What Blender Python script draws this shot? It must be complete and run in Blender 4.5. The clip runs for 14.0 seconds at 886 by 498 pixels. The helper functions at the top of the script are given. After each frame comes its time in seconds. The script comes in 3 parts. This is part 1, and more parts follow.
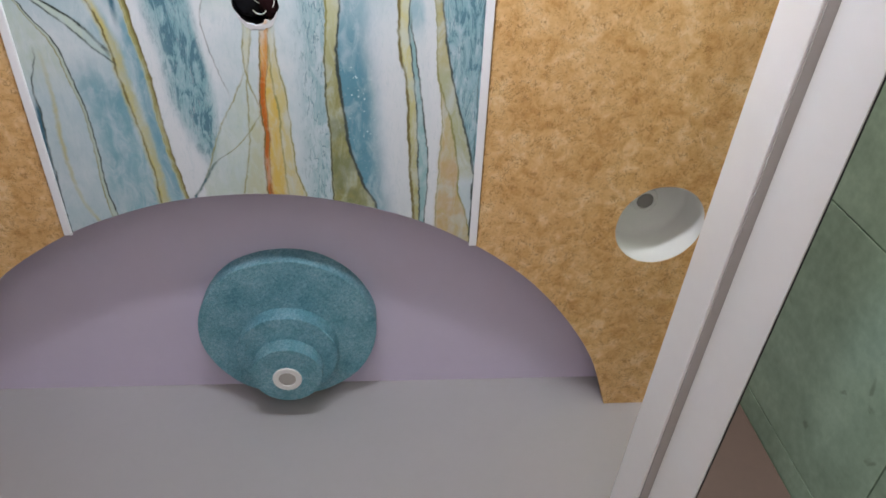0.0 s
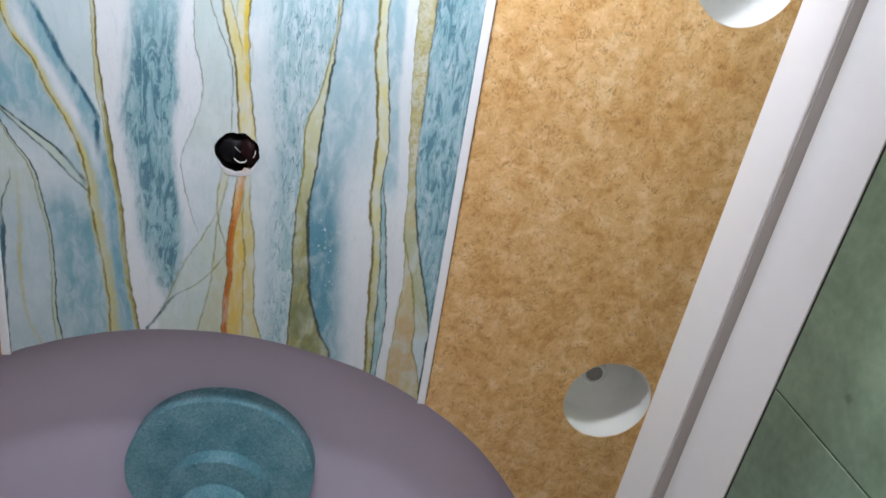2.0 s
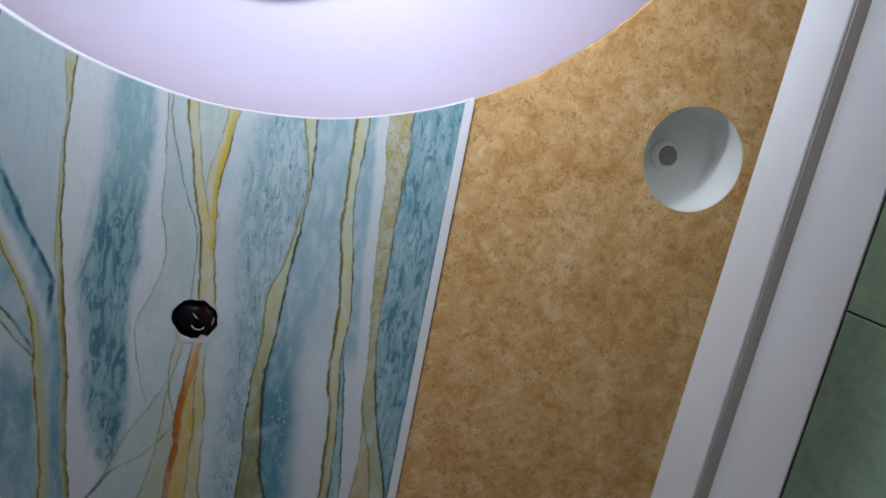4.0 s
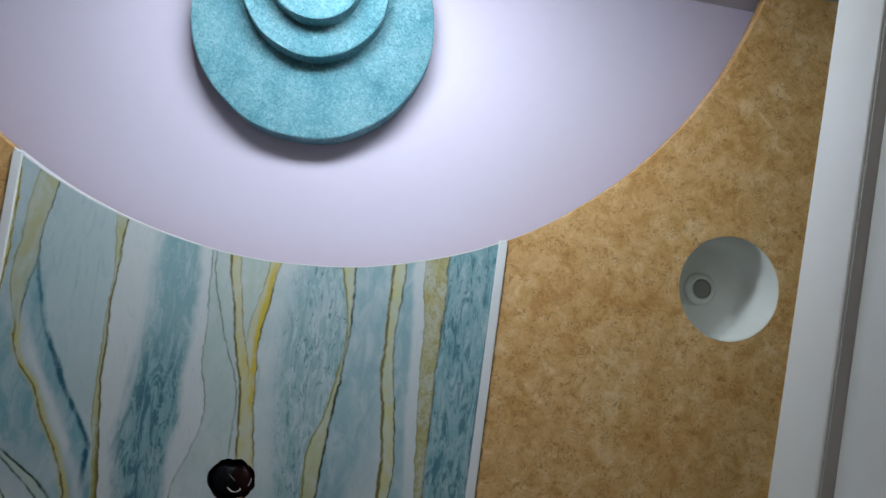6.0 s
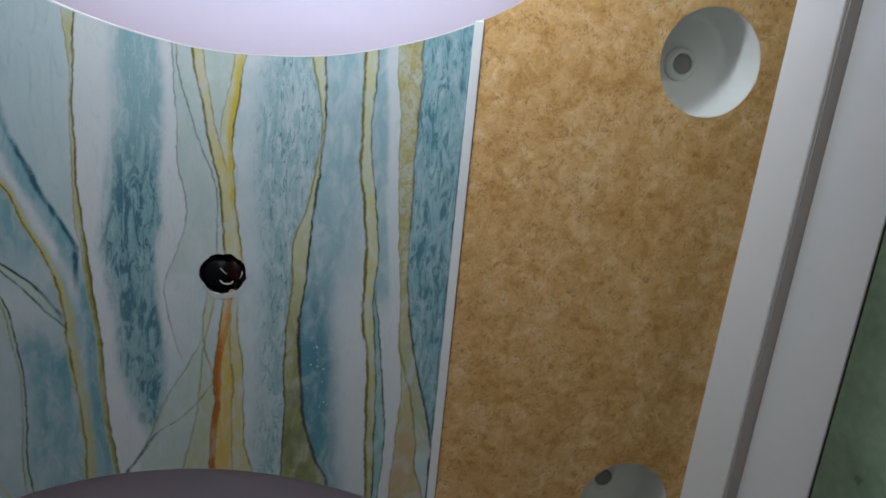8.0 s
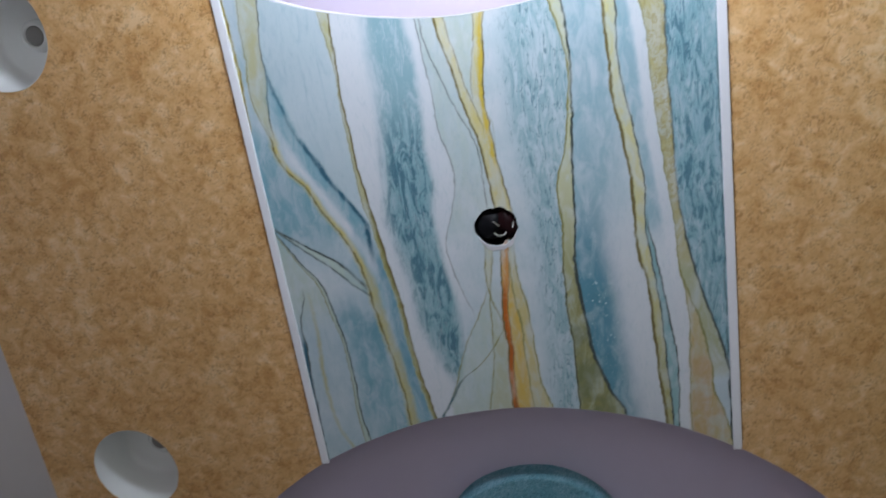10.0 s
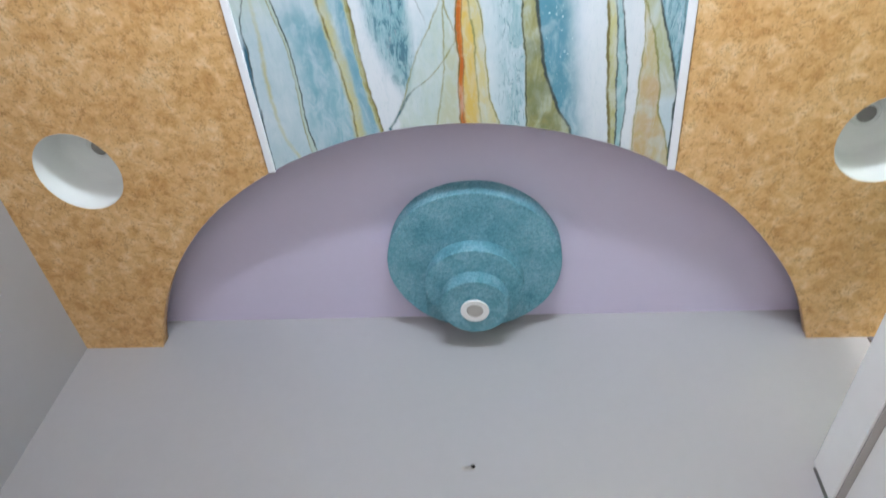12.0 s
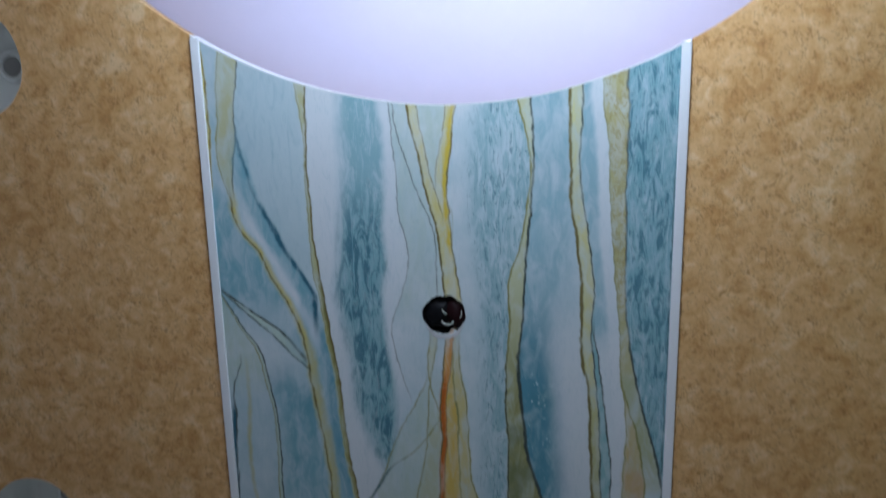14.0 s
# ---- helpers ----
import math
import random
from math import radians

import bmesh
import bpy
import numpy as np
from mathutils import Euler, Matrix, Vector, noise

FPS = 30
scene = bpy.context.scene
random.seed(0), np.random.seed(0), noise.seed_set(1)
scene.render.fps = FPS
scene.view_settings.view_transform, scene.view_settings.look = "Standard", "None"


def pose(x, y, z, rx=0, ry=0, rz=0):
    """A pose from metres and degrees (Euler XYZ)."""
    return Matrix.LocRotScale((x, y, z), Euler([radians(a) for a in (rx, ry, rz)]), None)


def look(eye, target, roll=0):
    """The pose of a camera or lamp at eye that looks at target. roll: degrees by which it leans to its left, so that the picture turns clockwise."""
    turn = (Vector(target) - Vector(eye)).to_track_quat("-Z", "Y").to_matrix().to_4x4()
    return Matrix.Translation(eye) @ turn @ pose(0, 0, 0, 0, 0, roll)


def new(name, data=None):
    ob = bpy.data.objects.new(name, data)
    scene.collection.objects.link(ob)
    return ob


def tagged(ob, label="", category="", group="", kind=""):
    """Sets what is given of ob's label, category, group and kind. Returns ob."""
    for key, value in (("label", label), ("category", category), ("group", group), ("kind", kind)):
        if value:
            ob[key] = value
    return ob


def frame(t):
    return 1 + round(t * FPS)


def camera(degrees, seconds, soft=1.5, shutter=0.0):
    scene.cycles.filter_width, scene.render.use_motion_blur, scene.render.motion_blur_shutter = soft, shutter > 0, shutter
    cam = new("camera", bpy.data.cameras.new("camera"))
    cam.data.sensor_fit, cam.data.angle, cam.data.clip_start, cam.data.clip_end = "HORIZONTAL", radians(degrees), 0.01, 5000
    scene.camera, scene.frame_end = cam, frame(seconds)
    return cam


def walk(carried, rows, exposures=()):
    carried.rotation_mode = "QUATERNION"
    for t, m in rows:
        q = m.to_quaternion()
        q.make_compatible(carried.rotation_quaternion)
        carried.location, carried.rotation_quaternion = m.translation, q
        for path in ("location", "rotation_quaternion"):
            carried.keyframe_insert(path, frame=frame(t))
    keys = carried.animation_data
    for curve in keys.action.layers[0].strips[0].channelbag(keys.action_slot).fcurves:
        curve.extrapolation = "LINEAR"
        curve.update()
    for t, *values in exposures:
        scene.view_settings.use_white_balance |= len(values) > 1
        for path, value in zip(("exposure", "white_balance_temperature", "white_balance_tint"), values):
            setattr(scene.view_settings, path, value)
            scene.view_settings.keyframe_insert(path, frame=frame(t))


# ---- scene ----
cam = camera(63.9, 14.0, shutter=0.4)
PATH = [
    (0, (0.165, -0.255, 1.55), (0.323, 0.88, 3.189), -6.9),
    (0.5, (0.164, -0.262, 1.551), (0.348, 0.8, 3.236), -7.6),
    (1, (0.165, -0.259, 1.545), (0.349, 0.678, 3.302), -7.3),
    (1.5, (0.161, -0.279, 1.551), (0.373, 0.593, 3.339), -7.7),
    (2, (0.162, -0.284, 1.551), (0.422, 0.498, 3.374), -10.3),
    (2.5, (0.167, -0.287, 1.550), (0.430, 0.385, 3.415), -12.2),
    (3, (0.155, -0.291, 1.556), (0.475, 0.250, 3.455), -20.3),
    (3.5, (0.152, -0.302, 1.558), (0.460, 0.144, 3.483), -23.9),
    (4, (0.148, -0.304, 1.560), (0.479, 0.052, 3.501), -32.5),
    (4.2, (0.146, -0.301, 1.561), (0.476, 0.011, 3.508), -36.6),
    (6.3, (0.129, -0.248, 1.560), (0.328, -0.403, 3.544), -119.9),
    (6.5, (0.131, -0.252, 1.560), (0.352, -0.294, 3.547), -92.0),
    (7, (0.134, -0.247, 1.563), (0.434, -0.091, 3.534), -55.7),
    (7.2, (0.132, -0.247, 1.564), (0.506, -0.026, 3.517), -52.5),
    (9.3, (0.108, -0.274, 1.573), (0.055, 0.317, 3.483), 1.3),
    (9.5, (0.104, -0.264, 1.564), (-0.053, 0.305, 3.475), 10.5),
    (10, (0.078, -0.259, 1.56), (-0.23, 0.337, 3.444), 19.4),
    (10.5, (0.067, -0.262, 1.562), (-0.297, 0.53, 3.362), 16.0),
    (11, (0.064, -0.268, 1.572), (-0.289, 0.791, 3.232), 11.3),
    (11.5, (0.064, -0.241, 1.561), (-0.261, 1.037, 3.065), 8.1),
    (11.7, (0.07, -0.242, 1.562), (-0.189, 1.052, 3.065), 6.3),
    (12, (0.071, -0.226, 1.553), (-0.137, 1.024, 3.1), 5.7),
    (12.1, (0.078, -0.229, 1.55), (-0.13, 0.982, 3.127), 6.4),
    (12.5, (0.08, -0.234, 1.551), (-0.101, 0.8, 3.254), 7.4),
    (13, (0.081, -0.23, 1.546), (-0.07, 0.532, 3.389), 9.7),
    (13.5, (0.084, -0.249, 1.552), (-0.063, 0.387, 3.442), 12.2),
    (14, (0.104, -0.27, 1.57), (-0.11, 0.135, 3.516), 27.2),
]
EXPOSURES = [
    (0.0, 0.64, 6850, 18), (1.5, 0.46, 6700, 17), (2.5, 0.34, 6550, 15), (3.0, 0.08, 6450, 14), (3.5, -0.50, 6350, 15), (4.2, -0.78, 6300, 13), (6.3, -1.12, 6500, 6), (7.2, -1.00, 6550, 6),
    (9.3, -0.48, 6300, 17), (10.0, -0.18, 6200, 16), (11.0, 1.02, 6200, 17), (11.5, 1.28, 6200, 15), (12.0, 1.30, 6250, 11), (12.5, 1.14, 6250, 10), (13.2, 0.58, 6100, 11), (13.5, 0.40, 5950, 8), (14.0, -0.68, 5600, 10),
]
walk(cam, [(t, look(eye, target, roll)) for t, eye, target, roll in PATH], EXPOSURES)

# ---------------------------------------------------------------- dimensions
CEIL = 2.45      # underside of the papered false ceiling
TOP = 2.52       # underside of the painted slab above it
WEST, EAST = -0.76, 0.745
SOUTH, NORTH = -0.725, 0.72
ARC_N = (-0.020, 0.875, 0.606)   # centre x, centre y, radius of the cut-out at the north wall
ARC_S = (0.02, -0.882, 0.616)
CANS = ((0.605, -0.314), (-0.608, 0.326), (0.588, 0.328), (-0.602, -0.332))
CAN_R = 0.0700
GREEN_X = 1.15

# ---------------------------------------------------------------- world and lights
world = bpy.data.worlds.new("world")
scene.world = world
world.use_nodes = True
wn = world.node_tree
sky = wn.nodes.new("ShaderNodeTexSky")
sky.sky_type = "NISHITA"
sky.sun_disc = False
sky.sun_elevation, sky.sun_rotation = radians(40), radians(180)
wn.links.new(sky.outputs[0], wn.nodes["Background"].inputs[0])
wn.nodes["Background"].inputs[1].default_value = 0.1


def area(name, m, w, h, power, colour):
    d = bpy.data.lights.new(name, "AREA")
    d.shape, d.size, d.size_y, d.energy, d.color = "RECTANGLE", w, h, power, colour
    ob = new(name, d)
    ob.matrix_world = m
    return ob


# added unseen lights: high key at the south wall, low south fill, passage fill
area("south_key_light", look((0.10, SOUTH + 0.002, 2.13), (0.13, SOUTH + 0.16, 2.80)), 0.40, 0.10, 9.5, (0.84, 0.94, 1.0))
area("south_fill_light", look((-0.03, SOUTH - 0.05, 1.0), (0.06, 0.2, 1.5)), 0.75, 1.7, 4.5, (1.0, 0.95, 0.90))
area("passage_fill_light", look((0.79, -2.9, 1.9), (1.10, 0.0, 2.3)), 0.14, 1.8, 150.0, (1.0, 0.97, 0.90))


# ---------------------------------------------------------------- helpers
class Nodes:
    """Short hand for building one node material."""

    def __init__(self, name, rough=0.6, metal=0.0, spec=0.5):
        self.mat = bpy.data.materials.new(name)
        self.mat.use_nodes = True
        self.t = self.mat.node_tree
        self.b = self.t.nodes["Principled BSDF"]
        self.b.inputs["Roughness"].default_value = rough
        self.b.inputs["Metallic"].default_value = metal
        self.b.inputs["Specular IOR Level"].default_value = spec
        c = self.t.nodes.new("ShaderNodeTexCoord")
        self.co = c.outputs["Object"]

    def put(self, sock, v):
        if isinstance(v, (int, float)):
            sock.default_value = v
        elif isinstance(v, (tuple, list)):
            sock.default_value = (*v, 1.0) if len(v) == 3 and len(sock.default_value) == 4 else v
        else:
            self.t.links.new(v, sock)

    def m(self, op, a, b=0.0, c=0.0, clamp=False):
        n = self.t.nodes.new("ShaderNodeMath")
        n.operation, n.use_clamp = op, clamp
        for s, v in zip(n.inputs, (a, b, c)):
            self.put(s, v)
        return n.outputs[0]

    def scaled(self, v):
        n = self.t.nodes.new("ShaderNodeMapping")
        self.put(n.inputs[0], self.co)
        n.inputs["Scale"].default_value = v
        return n.outputs[0]

    def noise(self, scale, detail=3.0, rough=0.5, co=None, distort=0.0):
        n = self.t.nodes.new("ShaderNodeTexNoise")
        self.put(n.inputs["Vector"], co if co is not None else self.co)
        n.inputs["Scale"].default_value, n.inputs["Detail"].default_value = scale, detail
        n.inputs["Roughness"].default_value, n.inputs["Distortion"].default_value = rough, distort
        return n.outputs["Fac"]

    def ramp(self, v, *stops):
        n = self.t.nodes.new("ShaderNodeValToRGB")
        e = n.color_ramp.elements
        while len(e) < len(stops):
            e.new(0.5)
        for el, (p, c) in zip(e, stops):
            el.position, el.color = p, (*c, 1.0)
        self.put(n.inputs[0], v)
        return n.outputs[0]

    def step(self, v, lo, hi):
        n = self.t.nodes.new("ShaderNodeMapRange")
        n.interpolation_type = "SMOOTHSTEP"
        for s, x in zip(n.inputs, (v, lo, hi, 0.0, 1.0)):
            self.put(s, x)
        return n.outputs[0]

    def mix(self, f, a, b, mode="MIX"):
        n = self.t.nodes.new("ShaderNodeMix")
        n.data_type, n.blend_type = "RGBA", mode
        self.put(n.inputs[0], f)
        self.put(n.inputs[6], a)
        self.put(n.inputs[7], b)
        return n.outputs[2]

    def base(self, c):
        self.put(self.b.inputs["Base Color"], c)

    def bump(self, h, strength=0.3, dist=0.002):
        n = self.t.nodes.new("ShaderNodeBump")
        n.inputs["Strength"].default_value, n.inputs["Distance"].default_value = strength, dist
        self.put(n.inputs["Height"], h)
        self.put(self.b.inputs["Normal"], n.outputs[0])


def paint(name, colour, rough=0.6, vary=0.06, bump=0.12):
    n = Nodes(name, rough)
    a = n.noise(3.0, 4.0)
    b = n.noise(60.0, 3.0)
    f = n.m("ADD", n.m("MULTIPLY", a, 0.7), n.m("MULTIPLY", b, 0.3))
    lo, hi = (tuple(max(0, c * k) for c in colour) for k in (1 - vary, 1 + vary))
    n.base(n.ramp(f, (0.3, lo), (0.7, hi)))
    n.bump(n.m("ADD", n.m("MULTIPLY", n.noise(25.0, 4.0), 1.0), n.m("MULTIPLY", n.noise(220.0, 2.0), 0.3)), bump, 0.002)
    return n.mat


def part(name, bm, material, parent=None, label="", smooth=False):
    me = bpy.data.meshes.new(name)
    bm.to_mesh(me)
    bm.free()
    if smooth:
        for p in me.polygons:
            p.use_smooth = True
    if material:
        me.materials.append(material)
    ob = new(name, me)
    if parent:
        ob.parent = parent
    return tagged(ob, label)


def empty(name, x=0.0, y=0.0, z=0.0):
    ob = new(name)
    ob.matrix_world = pose(x, y, z)
    return ob


def box(bm, x0, y0, z0, x1, y1, z1, bevel=0.0):
    r = bmesh.ops.create_cube(bm, size=1.0)
    bmesh.ops.scale(bm, vec=(x1 - x0, y1 - y0, z1 - z0), verts=r["verts"])
    bmesh.ops.translate(bm, vec=((x0 + x1) / 2, (y0 + y1) / 2, (z0 + z1) / 2), verts=r["verts"])
    if bevel:
        bmesh.ops.bevel(bm, geom=list({e for v in r["verts"] for e in v.link_edges}), offset=bevel, segments=2, affect="EDGES", profile=0.5)
    return bm


def lathe(profile, n=72, wobble=0.0, seed=0, caps=True):
    """A turned body from (radius, z) pairs; wobble makes the rim hand-cut."""
    bm = bmesh.new()
    rows = []
    for r, z in profile:
        row = []
        for i in range(n):
            a = 2 * math.pi * i / n
            k = 1 + wobble * noise.noise((math.cos(a) * 2.5 + seed, math.sin(a) * 2.5, z * 8))
            row.append(bm.verts.new((r * k * math.cos(a), r * k * math.sin(a), z)))
        rows.append(row)
    for a, b in zip(rows, rows[1:]):
        for i in range(n):
            j = (i + 1) % n
            bm.faces.new((a[i], a[j], b[j], b[i]))
    for row, flip in ((rows[0], True), (rows[-1], False)):
        if caps and row[0].co.xy.length > 1e-4:
            bm.faces.new(row[::-1] if flip else row)
    bmesh.ops.remove_doubles(bm, verts=bm.verts, dist=1e-5)
    bmesh.ops.recalc_face_normals(bm, faces=bm.faces)
    return bm


def tube(points, radius, n=8):
    cu = bpy.data.curves.new("wire_curve", "CURVE")
    cu.dimensions, cu.bevel_depth, cu.bevel_resolution, cu.use_fill_caps = "3D", radius, 2, True
    s = cu.splines.new("BEZIER")
    s.bezier_points.add(len(points) - 1)
    for p, c in zip(s.bezier_points, points):
        p.co, p.handle_left_type, p.handle_right_type = c, "AUTO", "AUTO"
    return from_curve(cu)


def from_curve(cu):
    tmp = bpy.data.objects.new("tmp", cu)
    me = bpy.data.meshes.new_from_object(tmp)
    bm = bmesh.new()
    bm.from_mesh(me)
    bpy.data.objects.remove(tmp)
    bpy.data.curves.remove(cu)
    bpy.data.meshes.remove(me)
    return bm


def sheet(outline, holes, z0, z1):
    """A flat board between z0 and z1 with holes right through it."""
    cu = bpy.data.curves.new("sheet_curve", "CURVE")
    cu.dimensions, cu.fill_mode, cu.extrude = "2D", "BOTH", (z1 - z0) / 2
    for loop in (outline, *holes):
        s = cu.splines.new("POLY")
        s.points.add(len(loop) - 1)
        for p, c in zip(s.points, loop):
            p.co = (*c, 0.0, 1.0)
        s.use_cyclic_u = True
    bm = from_curve(cu)
    bmesh.ops.translate(bm, vec=(0, 0, (z0 + z1) / 2), verts=bm.verts)
    bmesh.ops.remove_doubles(bm, verts=bm.verts, dist=1e-5)
    bmesh.ops.recalc_face_normals(bm, faces=bm.faces)
    return bm


def circle(cx, cy, r, n=72, wobble=0.0, seed=0.0):
    pts = []
    for i in range(n):
        a = 2 * math.pi * i / n
        k = r * (1 + wobble * noise.noise((math.cos(a) * 2 + seed, math.sin(a) * 2, 3.3)))
        pts.append((cx + k * math.cos(a), cy + k * math.sin(a)))
    return pts


def arc(which, x0, x1, n=64, grow=0.0):
    """Points of a cut-out's edge between two x, in rising or falling x."""
    cx, cy, r = which
    r += grow
    sgn = -1 if cy > 0 else 1
    pts = []
    for i in range(n + 1):
        x = x0 + (x1 - x0) * i / n
        y = cy + sgn * math.sqrt(max(r * r - (x - cx) ** 2, 0.0))
        y += 0.0012 * noise.noise((x * 9, cy, 1.7))
        pts.append((x, y))
    return pts


def arc_by_angle(which, wall_y, n=72):
    """The whole cut-out edge from the wall's west end to its east end."""
    cx, cy, r = which
    half = math.acos((abs(cy) - abs(wall_y)) / r)
    sgn = -1 if cy > 0 else 1
    pts = []
    for i in range(n + 1):
        a = -half + 2 * half * i / n
        rr = r + 0.0012 * noise.noise((a * 6, cy, 1.7))
        pts.append((cx + rr * math.sin(a), cy + sgn * rr * math.cos(a)))
    return pts


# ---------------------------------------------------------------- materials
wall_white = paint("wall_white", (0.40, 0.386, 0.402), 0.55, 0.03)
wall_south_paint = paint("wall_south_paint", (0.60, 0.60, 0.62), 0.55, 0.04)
lavender = paint("lavender_paint", (0.61, 0.545, 0.70), 0.55, 0.025)
white_gloss = paint("white_gloss", (0.88, 0.87, 0.86), 0.35, 0.02, 0.03)
white_trim = paint("white_trim", (0.80, 0.80, 0.84), 0.4, 0.03, 0.05)
can_white = paint("can_white", (0.78, 0.79, 0.78), 0.5, 0.04, 0.1)
holder_white = paint("holder_white", (0.82, 0.80, 0.80), 0.3, 0.02, 0.02)
holder_dark = paint("holder_dark", (0.26, 0.25, 0.24), 0.5, 0.1)
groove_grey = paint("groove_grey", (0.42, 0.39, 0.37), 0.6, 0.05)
void_black = paint("void_black", (0.012, 0.011, 0.014), 0.7, 0.2)
wire_red = paint("wire_red", (0.014, 0.004, 0.005), 0.45, 0.1)
wire_black = paint("wire_black", (0.006, 0.006, 0.008), 0.45, 0.1)
glint_white = paint("glint_white", (0.5, 0.5, 0.46), 0.4, 0.1)
for m in (void_black, wire_red, wire_black):
    m.node_tree.nodes["Principled BSDF"].inputs["Specular IOR Level"].default_value = 0.12
plaster_raw = paint("plaster_raw", (0.7, 0.7, 0.74), 0.8, 0.1, 0.5)
floor_tile = paint("floor_tile", (0.34, 0.32, 0.30), 0.3, 0.06, 0.03)
brown_wood = paint("brown_wood", (0.050, 0.034, 0.028), 0.55, 0.15, 0.08)
near_black = paint("near_black", (0.02, 0.02, 0.02), 0.5, 0.1)
edge_paper = paint("edge_paper", (0.34, 0.19, 0.08), 0.7, 0.25)


def wallpaper():
    n = Nodes("tan_wallpaper", 0.5)
    cloud = n.noise(14.0, 3.0, 0.6)
    blot = n.noise(48.0, 3.0, 0.55, distort=0.7)
    fine = n.noise(260.0, 3.0, 0.6)
    f = n.m("ADD", n.m("MULTIPLY", cloud, 0.26), n.m("ADD", n.m("MULTIPLY", blot, 0.54), n.m("MULTIPLY", fine, 0.20)))
    c = n.ramp(f, (0.38, (0.56, 0.297, 0.100)), (0.46, (0.655, 0.383, 0.155)), (0.54, (0.73, 0.458, 0.214)), (0.62, (0.80, 0.567, 0.312)))
    # warm orange patches and short curled brown flecks, gathered in drifts
    where = n.step(n.noise(30.0, 3.0, 0.6, distort=0.8), 0.45, 0.60)
    c = n.mix(n.m("MULTIPLY", where, 0.17), c, (0.56, 0.280, 0.075))
    curl = n.m("ABSOLUTE", n.m("SUBTRACT", n.noise(105.0, 2.0, 0.5, distort=2.6), 0.5))
    gate = n.step(n.noise(95.0, 2.0, 0.5, distort=0.5), 0.46, 0.54)
    fleck = n.m("MULTIPLY", n.m("SUBTRACT", 1.0, n.step(curl, 0.008, 0.042)), n.m("MULTIPLY", gate, n.m("MULTIPLY_ADD", where, 0.5, 0.5)))
    c = n.mix(n.m("MULTIPLY", fleck, 0.72), c, (0.23, 0.095, 0.018))
    dab = n.m("MULTIPLY", n.step(n.noise(125.0, 2.0, 0.55, distort=1.6), 0.58, 0.65), n.step(n.noise(40.0, 2.0), 0.44, 0.54))
    c = n.mix(n.m("MULTIPLY", dab, 0.58), c, (0.33, 0.145, 0.030))
    n.base(c)
    n.bump(n.m("ADD", blot, n.m("MULTIPLY", fine, 0.6)), 0.22, 0.001)
    return n.mat


def teal_plaster():
    n = Nodes("teal_plaster", 0.62)
    grain = n.noise(200.0, 3.0, 0.65, distort=1.4)
    blot = n.noise(20.0, 4.0, 0.6)
    f = n.m("ADD", n.m("MULTIPLY", grain, 0.70), n.m("MULTIPLY", blot, 0.30))
    c = n.ramp(f, (0.37, (0.070, 0.250, 0.335)), (0.5, (0.145, 0.395, 0.495)), (0.63, (0.31, 0.58, 0.68)))
    # pale squiggles of sponged-on colour, with pits between them
    curl = n.m("ABSOLUTE", n.m("SUBTRACT", n.noise(190.0, 2.0, 0.5, distort=1.8), 0.5))
    worm = n.m("SUBTRACT", 1.0, n.step(curl, 0.012, 0.046))
    c = n.mix(n.m("MULTIPLY", worm, n.m("MULTIPLY", n.step(blot, 0.30, 0.60), 0.62)), c, (0.47, 0.68, 0.76))
    pit = n.step(n.noise(330.0, 2.0, 0.6), 0.63, 0.70)
    c = n.mix(n.m("MULTIPLY", pit, 0.55), c, (0.03, 0.13, 0.17))
    n.base(c)
    n.bump(n.m("ADD", grain, n.m("MULTIPLY", worm, 0.5)), 0.85, 0.003)
    return n.mat


def green_stone():
    n = Nodes("green_stone_tile", 0.22)
    a = n.noise(4.0, 6.0, 0.6)
    b = n.noise(38.0, 4.0, 0.6)
    f = n.m("ADD", n.m("MULTIPLY", a, 0.7), n.m("MULTIPLY", b, 0.3))
    c = n.ramp(f, (0.35, (0.188, 0.277, 0.203)), (0.55, (0.270, 0.383, 0.285)), (0.72, (0.360, 0.488, 0.375)))
    stain = n.step(n.noise(13.0, 3.0, 0.6, distort=0.5), 0.66, 0.74)
    c = n.mix(n.m("MULTIPLY", stain, 0.5), c, (0.090, 0.112, 0.083))
    n.base(c)
    n.bump(b, 0.05, 0.001)
    return n.mat


tan_paper, teal, green_tile = wallpaper(), teal_plaster(), green_stone()


# ---------------------------------------------------------------- the printed marble panel
V = {}


def curve(y0, y1, *xs):
    """A vein: its x in millimetres at even steps from y0 to y1, and a sideways shift."""
    return y0, y1, xs, 0.0


V["edge_l"] = curve(-0.340, -0.058, -292, -289, -291, -296, -293)
V["khaki_l"] = curve(-0.338, -0.150, -269, -274, -276, -280, -277, -267)
V["khaki_r"] = curve(-0.325, -0.161, -246, -250, -254, -255, -261, -263)
V["gold_a"] = curve(-0.158, 0.284, -265, -259, -233, -217, -196, -181, -175, -171, -165, -160, -156, -153, -152)
V["blue_d"] = curve(-0.256, -0.025, -253, -250, -242, -233, -217, -203, -182, -164)
V["gold_b_l"] = curve(-0.300, 0.274, -174, -168, -166, -167, -165, -164, -156, -149, -141, -138, -135, -128, -120)
V["gold_b_r"] = curve(-0.298, 0.274, -160, -162, -164, -163, -161, -156, -150, -144, -137, -134, -130, -124, -116)
V["leaf_u"] = curve(-0.031, 0.064, -289, -264, -238, -211, -195, -181)
V["leaf_l"] = curve(-0.030, 0.079, -289, -267, -243, -219, -199, -175)
V["stem_l"] = curve(-0.025, 0.302, -292, -270, -247, -239, -231, -229, -230, -230, -229)
